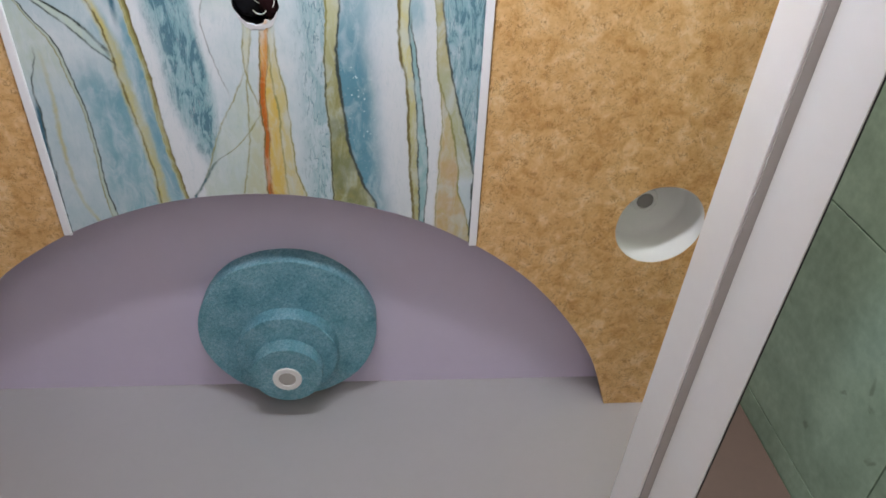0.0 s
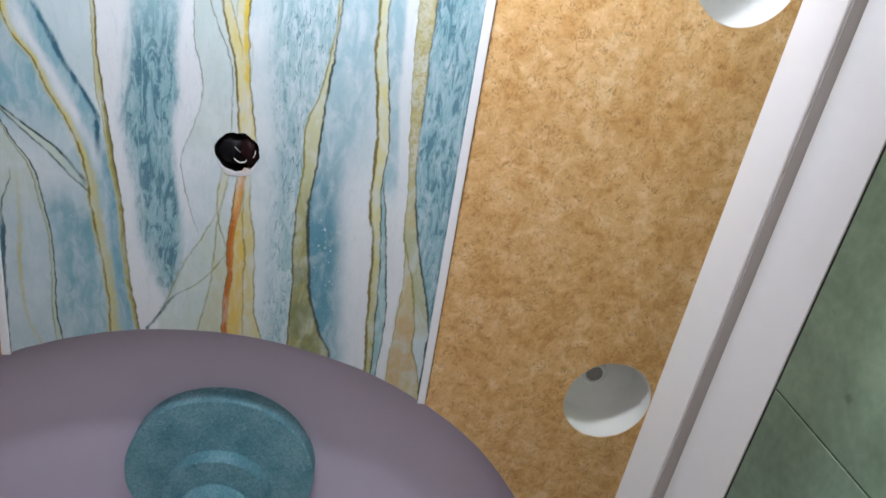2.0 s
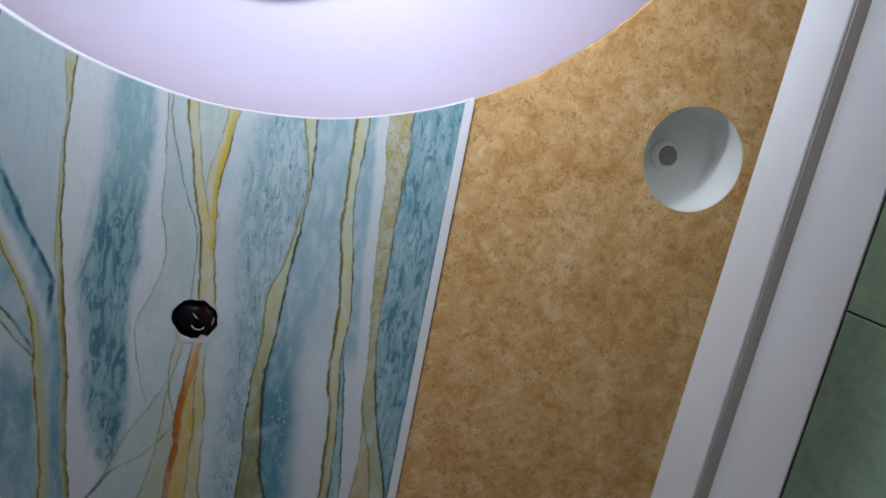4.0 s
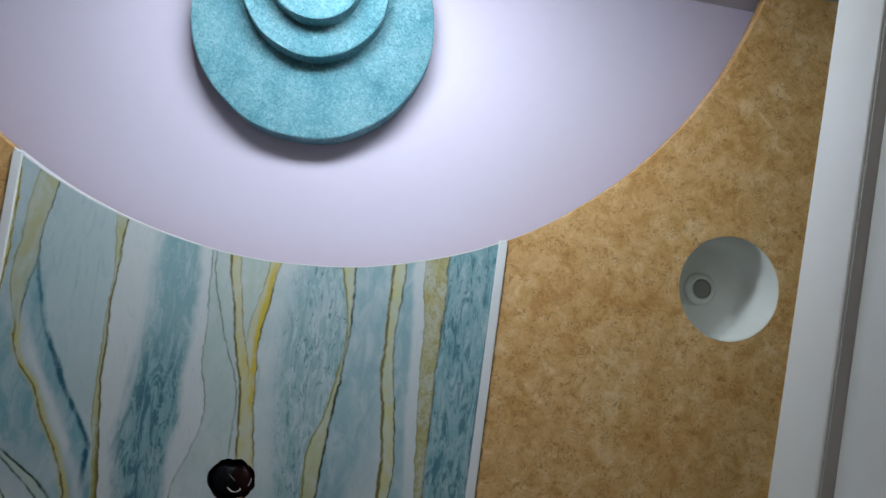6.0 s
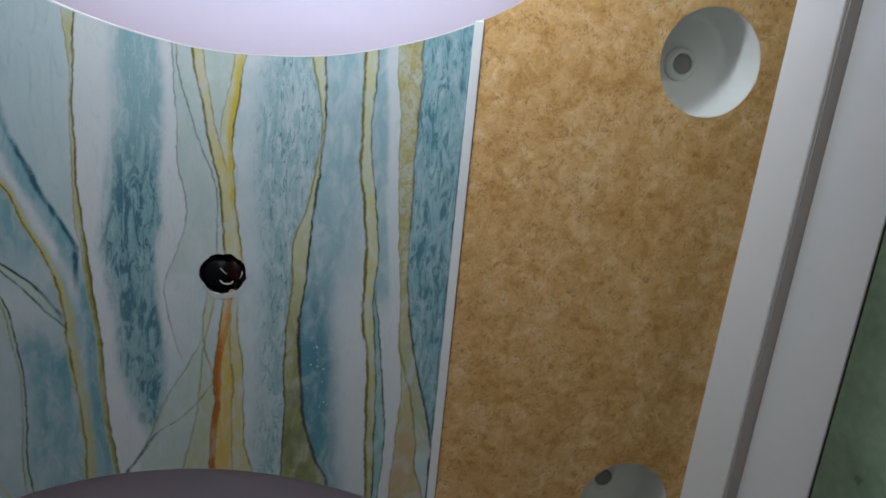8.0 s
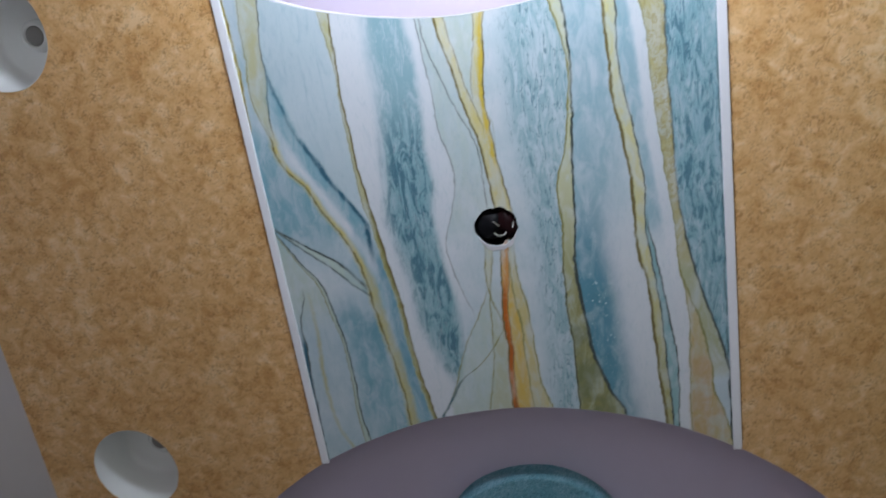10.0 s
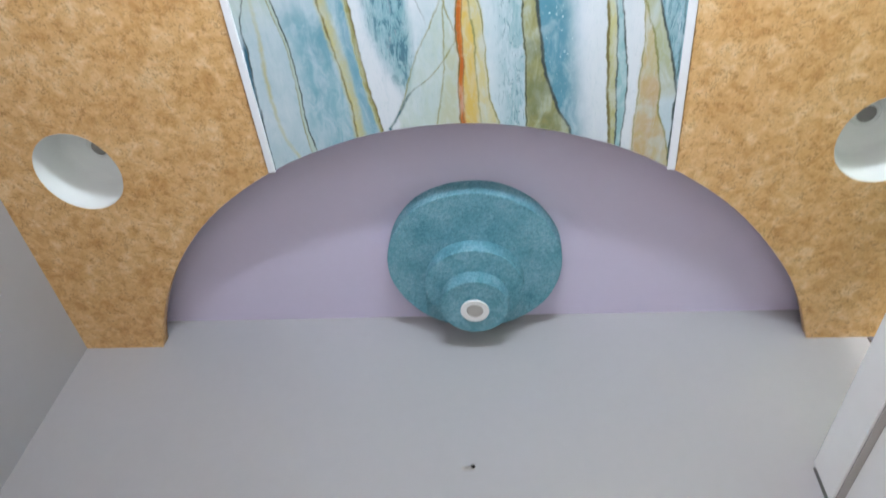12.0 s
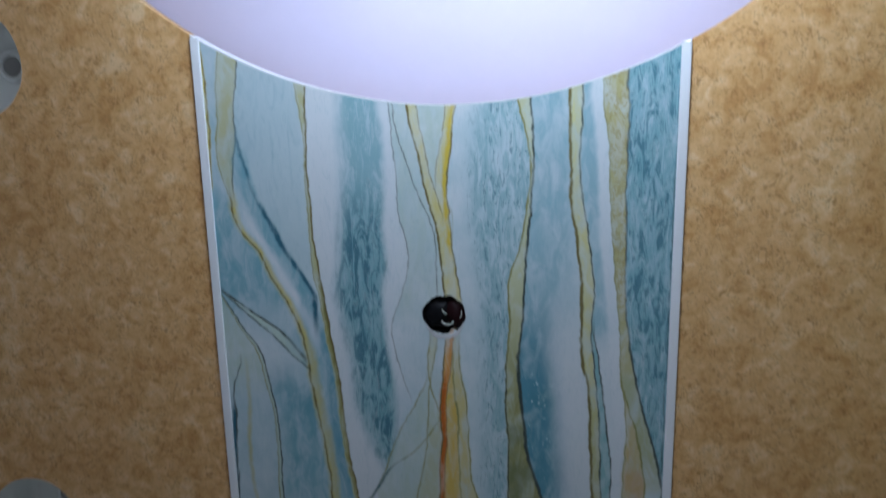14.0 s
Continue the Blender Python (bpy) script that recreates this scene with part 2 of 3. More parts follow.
V["stem_r"] = curve(-0.027, 0.307, -291, -267, -242, -234, -227, -225, -225, -224, -219)
V["pale_gold"] = curve(0.075, 0.316, -264, -264, -267, -269, -265, -247)
V["slate"] = curve(0.070, 0.298, -273, -287, -286, -289, -291, -292, -293)
V["teal_l"] = curve(-0.272, 0.221, -118, -118, -118, -121, -126, -131, -123, -114, -112, -98, -79)
V["teal_r"] = curve(-0.267, 0.219, -70, -65, -65, -67, -69, -66, -73, -70, -67, -61, -61, -65, -75)
V["wisp"] = curve(-0.266, 0.113, -57, -54, -51, -50, -47, -39, -39, -49, -61, -60, -52, -40)
V["fork_a_l"] = curve(-0.269, -0.026, -34, -28, -20, -14, -4, 2, 5, 9)
V["fork_a_r"] = curve(-0.268, -0.130, -22, -17, -12, -8, 0, 8)
V["fork_b_l"] = curve(-0.267, -0.166, 14, 11, 6, 1, -1)
V["fork_b_r"] = curve(-0.266, -0.020, 26, 20, 15, 15, 18, 23, 30)
V["fine_a"] = curve(-0.252, -0.027, -52, -43, -33, -22, -8, -2, -2, -1)
V["olive_l"] = curve(-0.270, 0.272, 102, 113, 118, 112, 105, 90, 91, 89, 86, 86, 90, 89, 89)
V["olive_r"] = curve(-0.274, 0.285, 118, 120, 121, 117, 114, 111, 108, 103, 104, 108, 115, 127, 150)
V["sun_l"] = curve(-0.283, 0.302, 163, 164, 165, 168, 175, 181, 181, 183, 193, 195, 197, 200, 204)
V["sun_r"] = curve(-0.274, 0.284, 179, 178, 177, 184, 191, 197, 195, 197, 203, 207, 209, 211, 213)
V["aqua_r"] = curve(-0.274, 0.303, 181, 181, 181, 187, 195, 201, 198, 205, 212, 217, 224, 224, 221)
V["sand_l"] = curve(-0.266, 0.310, 203, 211, 214, 217, 221, 226, 231, 233, 239, 242, 241, 239, 238)
V["sand_r"] = curve(-0.289, 0.243, 231, 234, 234, 234, 235, 236, 237, 241, 248, 258, 270, 283, 291)
V["sand_c"] = curve(0.084, 0.336, 234, 243, 254, 262, 267, 269, 281, 290)
V["orange_l"] = curve(0.036, 0.266, 8, 4, -1, 1, -4, -3)
V["orange_r"] = curve(0.034, 0.266, 18, 14, 8, 7, 6, 2, 1)
V["amber_r"] = curve(0.037, 0.269, 26, 26, 33, 35, 37, 40, 49)
V["amber_m"] = curve(0.048, 0.268, 18, 17, 22, 22, 24, 25)
V["fine_b"] = curve(0.033, 0.138, -12, -16, -15, -10, -1)
V["fine_c"] = curve(0.034, 0.264, -3, -10, -16, -18, -21, -28, -37)
V["fine_d"] = curve(0.090, 0.249, -18, -33, -51, -66, -77, -90)
V["fine_e"] = curve(0.146, 0.272, -2, -19, -42, -74, -88, -105)
V["right_edge"] = curve(-0.28, 0.25, 292, 291, 290, 290, 290, 290, 289, 289, 290)
V["west_edge"] = curve(-0.4, 0.4, -300, -300, -300)
V["east_edge"] = curve(-0.4, 0.4, 300, 300, 300)


def mask_group():
    """Group: mask of the field between two vein curves, faded at both ends, times a strength."""
    g = bpy.data.node_groups.new("vein_field", "ShaderNodeTree")
    names = ("X", "Y", "A", "B", "Shift A", "Shift B", "Soft A", "Soft B", "Y0", "Y1", "Fade", "Strength")
    for s in names:
        g.interface.new_socket(s, in_out="INPUT", socket_type="NodeSocketFloat")
    g.interface.new_socket("Mask", in_out="OUTPUT", socket_type="NodeSocketFloat")
    gi, go = g.nodes.new("NodeGroupInput"), g.nodes.new("NodeGroupOutput")
    s = dict(zip(names, gi.outputs))

    def m(op, a, b, c=None):
        n = g.nodes.new("ShaderNodeMath")
        n.operation = op
        for k, v in zip(n.inputs, (a, b, c)):
            if isinstance(v, float):
                k.default_value = v
            elif v is not None:
                g.links.new(v, k)
        return n.outputs[0]

    def rise(v, mid, soft):
        lo, hi = m("SUBTRACT", mid, soft), m("ADD", mid, soft)
        n = g.nodes.new("ShaderNodeMapRange")
        n.interpolation_type = "SMOOTHSTEP"
        for k, x in zip(n.inputs, (v, lo, hi)):
            g.links.new(x, k)
        return n.outputs[0]

    def place(curve_out, shift):
        return m("ADD", m("MULTIPLY_ADD", curve_out, 0.8, -0.4), shift)

    left = rise(s["X"], place(s["A"], s["Shift A"]), s["Soft A"])
    right = rise(s["X"], place(s["B"], s["Shift B"]), s["Soft B"])
    lo, hi = rise(s["Y"], s["Y0"], s["Fade"]), rise(s["Y"], s["Y1"], s["Fade"])
    out = m("MULTIPLY", m("MULTIPLY", left, m("SUBTRACT", 1.0, right)), m("MULTIPLY", lo, m("SUBTRACT", 1.0, hi)))
    g.links.new(m("MULTIPLY", out, s["Strength"]), go.inputs[0])
    return g


FIELD = mask_group()


def shifted(v, d):
    return v[0], v[1], v[2], v[3] + d


PALE, WHITE = (0.47, 0.575, 0.625), (0.67, 0.695, 0.74)
BLUE, TEAL, DEEP = (0.20, 0.39, 0.47), (0.14, 0.335, 0.385), (0.03, 0.12, 0.18)
GREEN, KHAKI, GOLD, OLIVE = (0.45, 0.54, 0.46), (0.47, 0.46, 0.26), (0.60, 0.505, 0.14), (0.26, 0.25, 0.09)
INK, BROWN, ORANGE = (0.045, 0.065, 0.06), (0.17, 0.14, 0.045), (0.62, 0.25, 0.03)


def marble_print(name, west, east):
    """The print's material for the strip between two x; veins that stay outside it are left out."""
    MU = Nodes(name, 0.33)
    sep = MU.t.nodes.new("ShaderNodeSeparateXYZ")
    MU.put(sep.inputs[0], MU.co)
    wob = MU.m("ADD", MU.m("MULTIPLY", MU.m("SUBTRACT", MU.noise(24.0, 3.0, 0.6), 0.5), 0.0075), MU.m("MULTIPLY", MU.m("SUBTRACT", MU.noise(120.0, 3.0, 0.6), 0.5), 0.0040))
    MX = MU.m("ADD", sep.outputs[0], wob)
    MY = sep.outputs[1]
    MT = MU.m("ADD", MU.m("MULTIPLY", MY, 1.25), 0.5)
    STREAK = MU.noise(1.0, 6.0, 0.70, MU.scaled((85.0, 20.0, 1.0)), 1.3)
    STREAK_FINE = MU.noise(1.0, 5.0, 0.7, MU.scaled((190.0, 50.0, 1.0)), 1.4)
    CLOUD = MU.noise(14.0, 4.0, 0.6)
    WATER = MU.noise(1.0, 4.0, 0.62, MU.scaled((60.0, 24.0, 1.0)), 0.8)
    made = {}

    def vein_node(v):
        y0, y1, xs, _ = v
        if (y0, y1, xs) in made:
            return made[y0, y1, xs]
        n = MU.t.nodes.new("ShaderNodeFloatCurve")
        n.mapping.extend = "HORIZONTAL"
        c = n.mapping.curves[0]
        k = len(xs)
        while len(c.points) < k:
            c.points.new(0.5, 0.5)
        for i, (p, x) in enumerate(zip(c.points, xs)):
            p.location = ((y0 + (y1 - y0) * i / (k - 1)) * 1.25 + 0.5, (x + 400) / 800)
            p.handle_type = "AUTO"
        n.mapping.update()
        MU.put(n.inputs["Value"], MT)
        made[y0, y1, xs] = n.outputs[0]
        return n.outputs[0]

    def field(a, b, sa, sb, ends, fade):
        if min(a[2]) / 1000 + a[3] - sa > east + 0.02 or max(b[2]) / 1000 + b[3] + sb < west - 0.02:
            return None
        y0, y1 = ends
        va, vb = vein_node(a), vein_node(b)
        n = MU.t.nodes.new("ShaderNodeGroup")
        n.node_tree = FIELD
        vals = (MX, MY, va, vb, a[3], b[3], sa, sb, y0 if y0 > -0.25 else -0.9, y1 if y1 < 0.25 else 0.9, fade, 1.0)
        for k, v in zip(n.inputs, vals):
            MU.put(k, v)
        return n.outputs[0], n.inputs["Strength"]

    def watery(mask):
        """Lets a wash run thick and thin."""
        if mask is None:
            return None
        return MU.m("MULTIPLY", mask[0], MU.m("MULTIPLY_ADD", MU.step(WATER, 0.30, 0.66), 0.75, 0.45)), mask[1]

    def between(a, b, sa=0.003, sb=0.003, ends=None, fade=0.03):
        """Mask of the field between two veins."""
        return field(a, b, sa, sb, ends or (max(a[0], b[0]), min(a[1], b[1])), fade)

    def along(v, width, ends=None, fade=0.02):
        """Mask of a line that follows one vein."""
        w = width * 0.42
        mask = watery(field(shifted(v, -w), shifted(v, w), w, w, ends or (v[0], v[1]), fade))
        if mask is not None:
            mask[1].default_value = 1.3
        return mask

    def broken(mask, lo=0.38, hi=0.62, src=None):
        if mask is None:
            return None
        return MU.m("MULTIPLY", mask[0], MU.step(src if src is not None else STREAK, lo, hi)), mask[1]

    def lay(colour, mask, strength=1.0):
        nonlocal col
        if mask is not None:
            mask[1].default_value *= strength
            col = MU.mix(mask[0], col, colour)

    col = MU.ramp(MU.m("ADD", MU.m("MULTIPLY", CLOUD, 0.7), MU.m("MULTIPLY", STREAK, 0.3)), (0.36, PALE), (0.66, WHITE))
    # broad washes of blue and teal
    lay(BLUE, watery(between(V["edge_l"], V["khaki_l"], 0.003, 0.004, (-0.6, -0.17), 0.03)), 0.35)
    lay(BLUE, watery(between(V["west_edge"], V["gold_a"], 0.006, 0.010, (-0.17, 0.0), 0.035)), 0.85)
    lay(PALE, between(V["khaki_r"], V["gold_b_l"], 0.004, 0.012, (-0.6, -0.12), 0.05), 0.75)
    lay(BLUE, broken(between(V["khaki_r"], V["gold_b_l"], 0.01, 0.02, (-0.6, -0.06)), 0.42, 0.75), 0.30)
    lay(PALE, between(V["blue_d"], V["gold_b_l"], 0.012, 0.008, (-0.14, 0.0), 0.04), 0.70)
    lay(BLUE, watery(between(V["leaf_l"], V["gold_a"], 0.006, 0.012, (0.02, 0.09), 0.025)), 0.70)
    lay(BLUE, watery(between(V["stem_r"], V["gold_a"], 0.022, 0.012, (0.085, 0.25), 0.035)), 0.82)
    lay((0.11, 0.285, 0.37), broken(between(V["stem_r"], V["gold_a"], 0.022, 0.012, (0.09, 0.25), 0.04), 0.48, 0.64, CLOUD), 0.55)
    lay(BLUE, watery(between(V["slate"], V["stem_l"], 0.004, 0.012, (0.10, 0.6), 0.05)), 0.25)
    lay(GREEN, watery(between(V["west_edge"], V["stem_l"], 0.004, 0.008, (-0.04, 0.10), 0.03)), 0.60)
    lay(WHITE, between(V["gold_b_r"], V["teal_l"], 0.003, 0.016, (-0.6, 0.6)), 0.85)
    lay(BLUE, watery(between(V["gold_a"], V["gold_b_l"], 0.006, 0.003, (0.0, 0.6))), 0.62)
    lay((0.13, 0.315, 0.42), watery(between(shifted(V["gold_b_l"], -0.014), V["gold_b_l"], 0.006, 0.002, (0.02, 0.6))), 0.75)
    column = (V["teal_l"], V["teal_r"], 0.014, 0.008)
    lay(BLUE, between(*column, (-0.6, 0.215), 0.02), 0.35)
    lay(TEAL, broken(between(*column, (-0.6, 0.215), 0.02), 0.36, 0.54), 0.62)
    lay(TEAL, watery(between(*column, (-0.14, 0.215), 0.06)), 0.45)
    lay(DEEP, broken(between(*column, (-0.14, 0.215), 0.05), 0.50, 0.58), 0.80)
    lay(DEEP, broken(between(*column, (-0.17, 0.215), 0.05), 0.55, 0.62, STREAK_FINE), 0.65)
    lay(WHITE, broken(between(*column, (-0.6, 0.20), 0.02), 0.58, 0.68, STREAK_FINE), 0.45)
    lay(WHITE, between(V["teal_r"], V["wisp"], 0.006, 0.002, (-0.6, 0.11), 0.03), 0.80)
    lay(GREEN, watery(between(V["wisp"], V["fork_a_l"], 0.003, 0.006, (-0.6, 0.0))), 0.35)
    lay(GREEN, watery(between(V["fork_a_r"], V["fork_b_l"], 0.004, 0.004, (-0.6, -0.16))), 0.55)
    lay(GREEN, watery(between(V["fine_d"], V["orange_l"], 0.004, 0.004, (0.09, 0.6))), 0.55)
    lay(PALE, between(shifted(V["fork_b_r"], 0.022), V["olive_l"], 0.016, 0.004, (-0.6, 0.6)), 0.75)
    speckle = (shifted(V["fork_b_r"], 0.028), V["olive_l"], 0.016, 0.004, (-0.6, 0.6))
    lay(TEAL, broken(between(*speckle), 0.38, 0.58), 0.55)
    lay(DEEP, broken(between(*speckle), 0.56, 0.62, STREAK_FINE), 0.68)
    lay(DEEP, broken(between(*speckle), 0.60, 0.68), 0.35)
    lay(BLUE, watery(between(V["olive_r"], shifted(V["olive_r"], 0.058), 0.002, 0.03, (-0.6, 0.28))), 0.62)
    lay((0.10, 0.27, 0.36), watery(between(V["olive_r"], shifted(V["olive_r"], 0.046), 0.002, 0.020, (0.02, 0.6), 0.07)), 1.0)
    lay((0.06, 0.22, 0.28), broken(between(V["olive_r"], shifted(V["olive_r"], 0.040), 0.002, 0.020, (0.06, 0.6), 0.05), 0.45, 0.65, CLOUD), 0.50)
    lay(WHITE, between(shifted(V["sun_l"], -0.040), V["sun_l"], 0.02, 0.002, (0.0, 0.6), 0.07), 0.85)
    lay(BLUE, watery(between(V["sun_r"], V["sand_l"], 0.003, 0.006, (-0.6, 0.03))), 0.60)
    lay(WHITE, between(shifted(V["sand_l"], -0.015), V["sand_l"], 0.004, 0.002, (-0.6, 0.6)), 0.85)
    lay(WHITE, between(V["aqua_r"], V["sand_l"], 0.002, 0.002, (0.04, 0.6)), 0.70)
    weave = (V["sand_r"], V["east_edge"], 0.003, 0.003, (-0.6, 0.23))
    lay(BLUE, watery(between(*weave)), 0.60)
    lay(TEAL, broken(between(*weave), 0.36, 0.56), 0.65)
    lay(DEEP, broken(between(*weave), 0.53, 0.60), 0.72)
    lay(DEEP, broken(between(*weave), 0.55, 0.64, STREAK_FINE), 0.60)
    lay(WHITE, broken(between(*weave), 0.58, 0.72, MU.noise(1.0, 5.0, 0.7, MU.scaled((150.0, 40.0, 3.0)), 0.9)), 0.38)
    lay(PALE, between(V["sand_c"], V["east_edge"], 0.003, 0.003, (0.24, 0.6), 0.03), 0.6)
    # fine streaks all over the print
    col = MU.mix(MU.m("MULTIPLY", MU.step(STREAK_FINE, 0.50, 0.70), 0.16), col, TEAL)
    col = MU.mix(MU.m("MULTIPLY", MU.step(STREAK, 0.52, 0.72), 0.14), col, BLUE)
    # veins with their fills
    lay(KHAKI, watery(between(V["khaki_l"], V["khaki_r"], 0.004, 0.002, (-0.6, -0.165), 0.012)), 0.80)
    lay(GREEN, broken(between(V["khaki_l"], V["khaki_r"], 0.006, 0.006, (-0.6, -0.17), 0.02), 0.45, 0.6, CLOUD), 0.40)
    lay(INK, along(V["khaki_r"], 0.0024, (-0.6, -0.16)), 0.60)
    lay(OLIVE, along(V["khaki_l"], 0.0022, (-0.6, -0.15)), 0.55)
    lay(GOLD, along(V["edge_l"], 0.0050), 0.80)
    lay(BROWN, along(shifted(V["edge_l"], 0.001), 0.0024), 0.70)
    lay(GOLD, along(shifted(V["gold_a"], -0.001), 0.011), 0.62)
    lay(KHAKI, along(shifted(V["gold_a"], 0.004), 0.010, (0.04, 0.6)), 0.66)
    lay(BROWN, along(shifted(V["gold_a"], -0.003), 0.0030), 0.72)
    lay(WHITE, along(shifted(V["gold_a"], 0.014), 0.012, (-0.14, 0.04)), 0.72)
    lay(BLUE, along(shifted(V["blue_d"], -0.012), 0.016, (-0.20, 0.0), 0.04), 0.70)
    lay(BLUE, along(shifted(V["blue_d"], -0.003), 0.012, (-0.22, 0.0), 0.04), 0.90)
    lay(DEEP, along(V["blue_d"], 0.0060, (-0.14, 0.02)), 0.95)
    lay(DEEP, along(shifted(V["blue_d"], -0.002), 0.0042, (-0.24, -0.08)), 0.55)
    lay(KHAKI, watery(between(V["gold_b_l"], V["gold_b_r"], 0.003, 0.0015)), 0.85)
    lay(GOLD, watery(between(shifted(V["gold_b_r"], -0.007), V["gold_b_r"], 0.002, 0.0015, (0.0, 0.6))), 0.55)
    lay(OLIVE, along(shifted(V["gold_b_r"], -0.002), 0.004, (-0.05, 0.6)), 0.72)
    lay(BROWN, along(V["gold_b_r"], 0.0026), 0.95)
    lay(OLIVE, along(V["gold_b_l"], 0.0018), 0.50)
    lay((0.50, 0.60, 0.55), watery(between(V["leaf_l"], V["leaf_u"], 0.003, 0.003, (-0.03, 0.065), 0.008)), 0.95)
    lay(INK, along(V["leaf_u"], 0.0052, (-0.03, 0.065), 0.008), 0.85)
    lay(INK, along(V["leaf_l"], 0.0040, (-0.03, 0.08), 0.008), 0.65)
    lay(GREEN, between(V["stem_l"], V["stem_r"], 0.002, 0.002), 0.80)
    lay(INK, along(V["stem_r"], 0.0024), 0.80)
    lay(OLIVE, along(V["stem_l"], 0.0022), 0.60)
    lay(KHAKI, along(V["pale_gold"], 0.0055), 0.60)
    lay(DEEP, along(shifted(V["slate"], -0.001), 0.0070, (0.13, 0.6)), 0.85)
    lay(INK, along(shifted(V["slate"], 0.002), 0.0026), 0.65)
    lay(INK, along(V["wisp"], 0.0020), 0.42)
    lay(INK, along(V["fine_a"], 0.0022), 0.50)
    lay(GOLD, watery(between(V["fork_a_l"], V["fork_a_r"], 0.002, 0.003, (-0.6, -0.14))), 0.60)
    lay(GOLD, watery(between(V["fork_b_l"], V["fork_b_r"], 0.003, 0.0015, (-0.6, -0.165))), 0.70)
    lay(GOLD, watery(between(V["fork_a_l"], V["fork_b_r"], 0.002, 0.0015, (-0.155, -0.015), 0.015)), 0.68)
    lay((0.62, 0.46, 0.06), along(shifted(V["fork_b_r"], -0.003), 0.006, (-0.6, -0.08)), 0.85)
    lay(BROWN, along(V["fork_b_r"], 0.0025), 0.70)
    lay(BROWN, along(V["fork_a_l"], 0.0031), 0.90)
    lay(BROWN, along(V["fork_a_r"], 0.002), 0.45)
    lay(BROWN, along(V["fork_b_l"], 0.002), 0.40)
    lay(OLIVE, along(shifted(V["fork_a_r"], 0.012), 0.0016, (-0.16, -0.06)), 0.35)
    lay(GOLD, watery(between(V["fine_b"], V["fine_c"], 0.002, 0.002, (0.02, 0.11), 0.01)), 0.42)
    lay(KHAKI, watery(between(V["fine_c"], V["orange_l"], 0.008, 0.002, (0.14, 0.6))), 0.50)
    for key, k in (("fine_b", 0.70), ("fine_c", 0.60), ("fine_d", 0.62), ("fine_e", 0.66)):
        lay(OLIVE, along(V[key], 0.0026), k)
    lay(DEEP, along(V["fine_e"], 0.005, (0.21, 0.28)), 0.60)
    lay((0.56, 0.48, 0.20), watery(between(V["orange_r"], V["amber_r"], 0.002, 0.004)), 0.80)
    lay((0.62, 0.43, 0.10), watery(between(V["orange_r"], V["amber_m"], 0.002, 0.003)), 0.85)
    lay((0.66, 0.33, 0.05), watery(between(V["orange_l"], V["orange_r"], 0.0015, 0.0015)), 1.0)
    lay(ORANGE, along(shifted(V["orange_r"], -0.002), 0.0045, (0.02, 0.16)), 0.88)
    lay((0.48, 0.12, 0.015), along(shifted(V["orange_l"], 0.003), 0.0080, (0.085, 0.6)), 0.95)
    lay(BROWN, along(V["orange_l"], 0.0022), 0.85)
    lay(BROWN, along(V["orange_r"], 0.0018), 0.55)
    lay(OLIVE, along(V["amber_r"], 0.0024), 0.75)
    lay(OLIVE, along(V["amber_m"], 0.0027), 0.70)
    lay((0.52, 0.53, 0.34), watery(between(V["olive_l"], V["olive_r"], 0.002, 0.002, (-0.6, 0.6))), 0.95)
    lay(OLIVE, watery(between(V["olive_l"], V["olive_r"], 0.002, 0.002, (0.05, 0.6), 0.10)), 0.80)
    lay((0.13, 0.17, 0.09), broken(between(V["olive_l"], V["olive_r"], 0.004, 0.002, (0.10, 0.6), 0.05), 0.46, 0.62, CLOUD), 0.60)
    lay(OLIVE, along(V["olive_l"], 0.0026), 0.95)
    lay(INK, along(V["olive_l"], 0.0022, (0.06, 0.6)), 0.75)
    lay(INK, along(V["olive_r"], 0.0030, (-0.27, 0.6)), 0.90)
    lay(INK, along(V["olive_r"], 0.0046, (0.06, 0.6)), 0.85)
    lay((0.58, 0.55, 0.28), watery(between(V["sun_l"], V["sun_r"], 0.0015, 0.003)), 0.88)
    lay(OLIVE, watery(between(V["sun_l"], V["sun_r"], 0.0015, 0.002, (0.14, 0.6), 0.10)), 0.50)
    lay(BROWN, along(shifted(V["sun_l"], 0.001), 0.0038), 0.95)
    lay((0.26, 0.44, 0.47), watery(between(V["sun_r"], V["aqua_r"], 0.002, 0.002, (0.0, 0.6))), 0.92)
    lay(INK, along(V["aqua_r"], 0.0024, (0.02, 0.6)), 0.75)
    lay(INK, along(V["sun_r"], 0.0024), 0.70)
    lay((0.44, 0.40, 0.19), watery(between(V["sand_l"], V["sand_r"], 0.002, 0.0015, (-0.6, 0.09))), 0.85)
    lay((0.34, 0.27, 0.09), broken(between(V["sand_l"], V["sand_r"], 0.002, 0.0015, (-0.6, 0.0)), 0.48, 0.60, MU.noise(130.0, 4.0, 0.65, None, 0.8)), 0.60)
    lay((0.50, 0.42, 0.22), watery(between(V["sand_l"], V["sand_c"], 0.003, 0.0015, (0.09, 0.6))), 0.80)
    lay((0.50, 0.29, 0.09), broken(between(V["sand_l"], V["sand_c"], 0.006, 0.004, (0.18, 0.6)), 0.45, 0.65, CLOUD), 0.6)
    lay((0.40, 0.42, 0.26), watery(between(V["sand_c"], V["sand_r"], 0.0015, 0.0015, (0.08, 0.24), 0.012)), 0.82)
    lay(OLIVE, along(V["sand_l"], 0.0020), 0.60)
    lay(OLIVE, along(V["sand_c"], 0.0028), 0.80)
    lay(INK, along(V["sand_r"], 0.0026), 0.55)
    lay(INK, along(V["sand_r"], 0.0034, (0.04, 0.6)), 0.75)
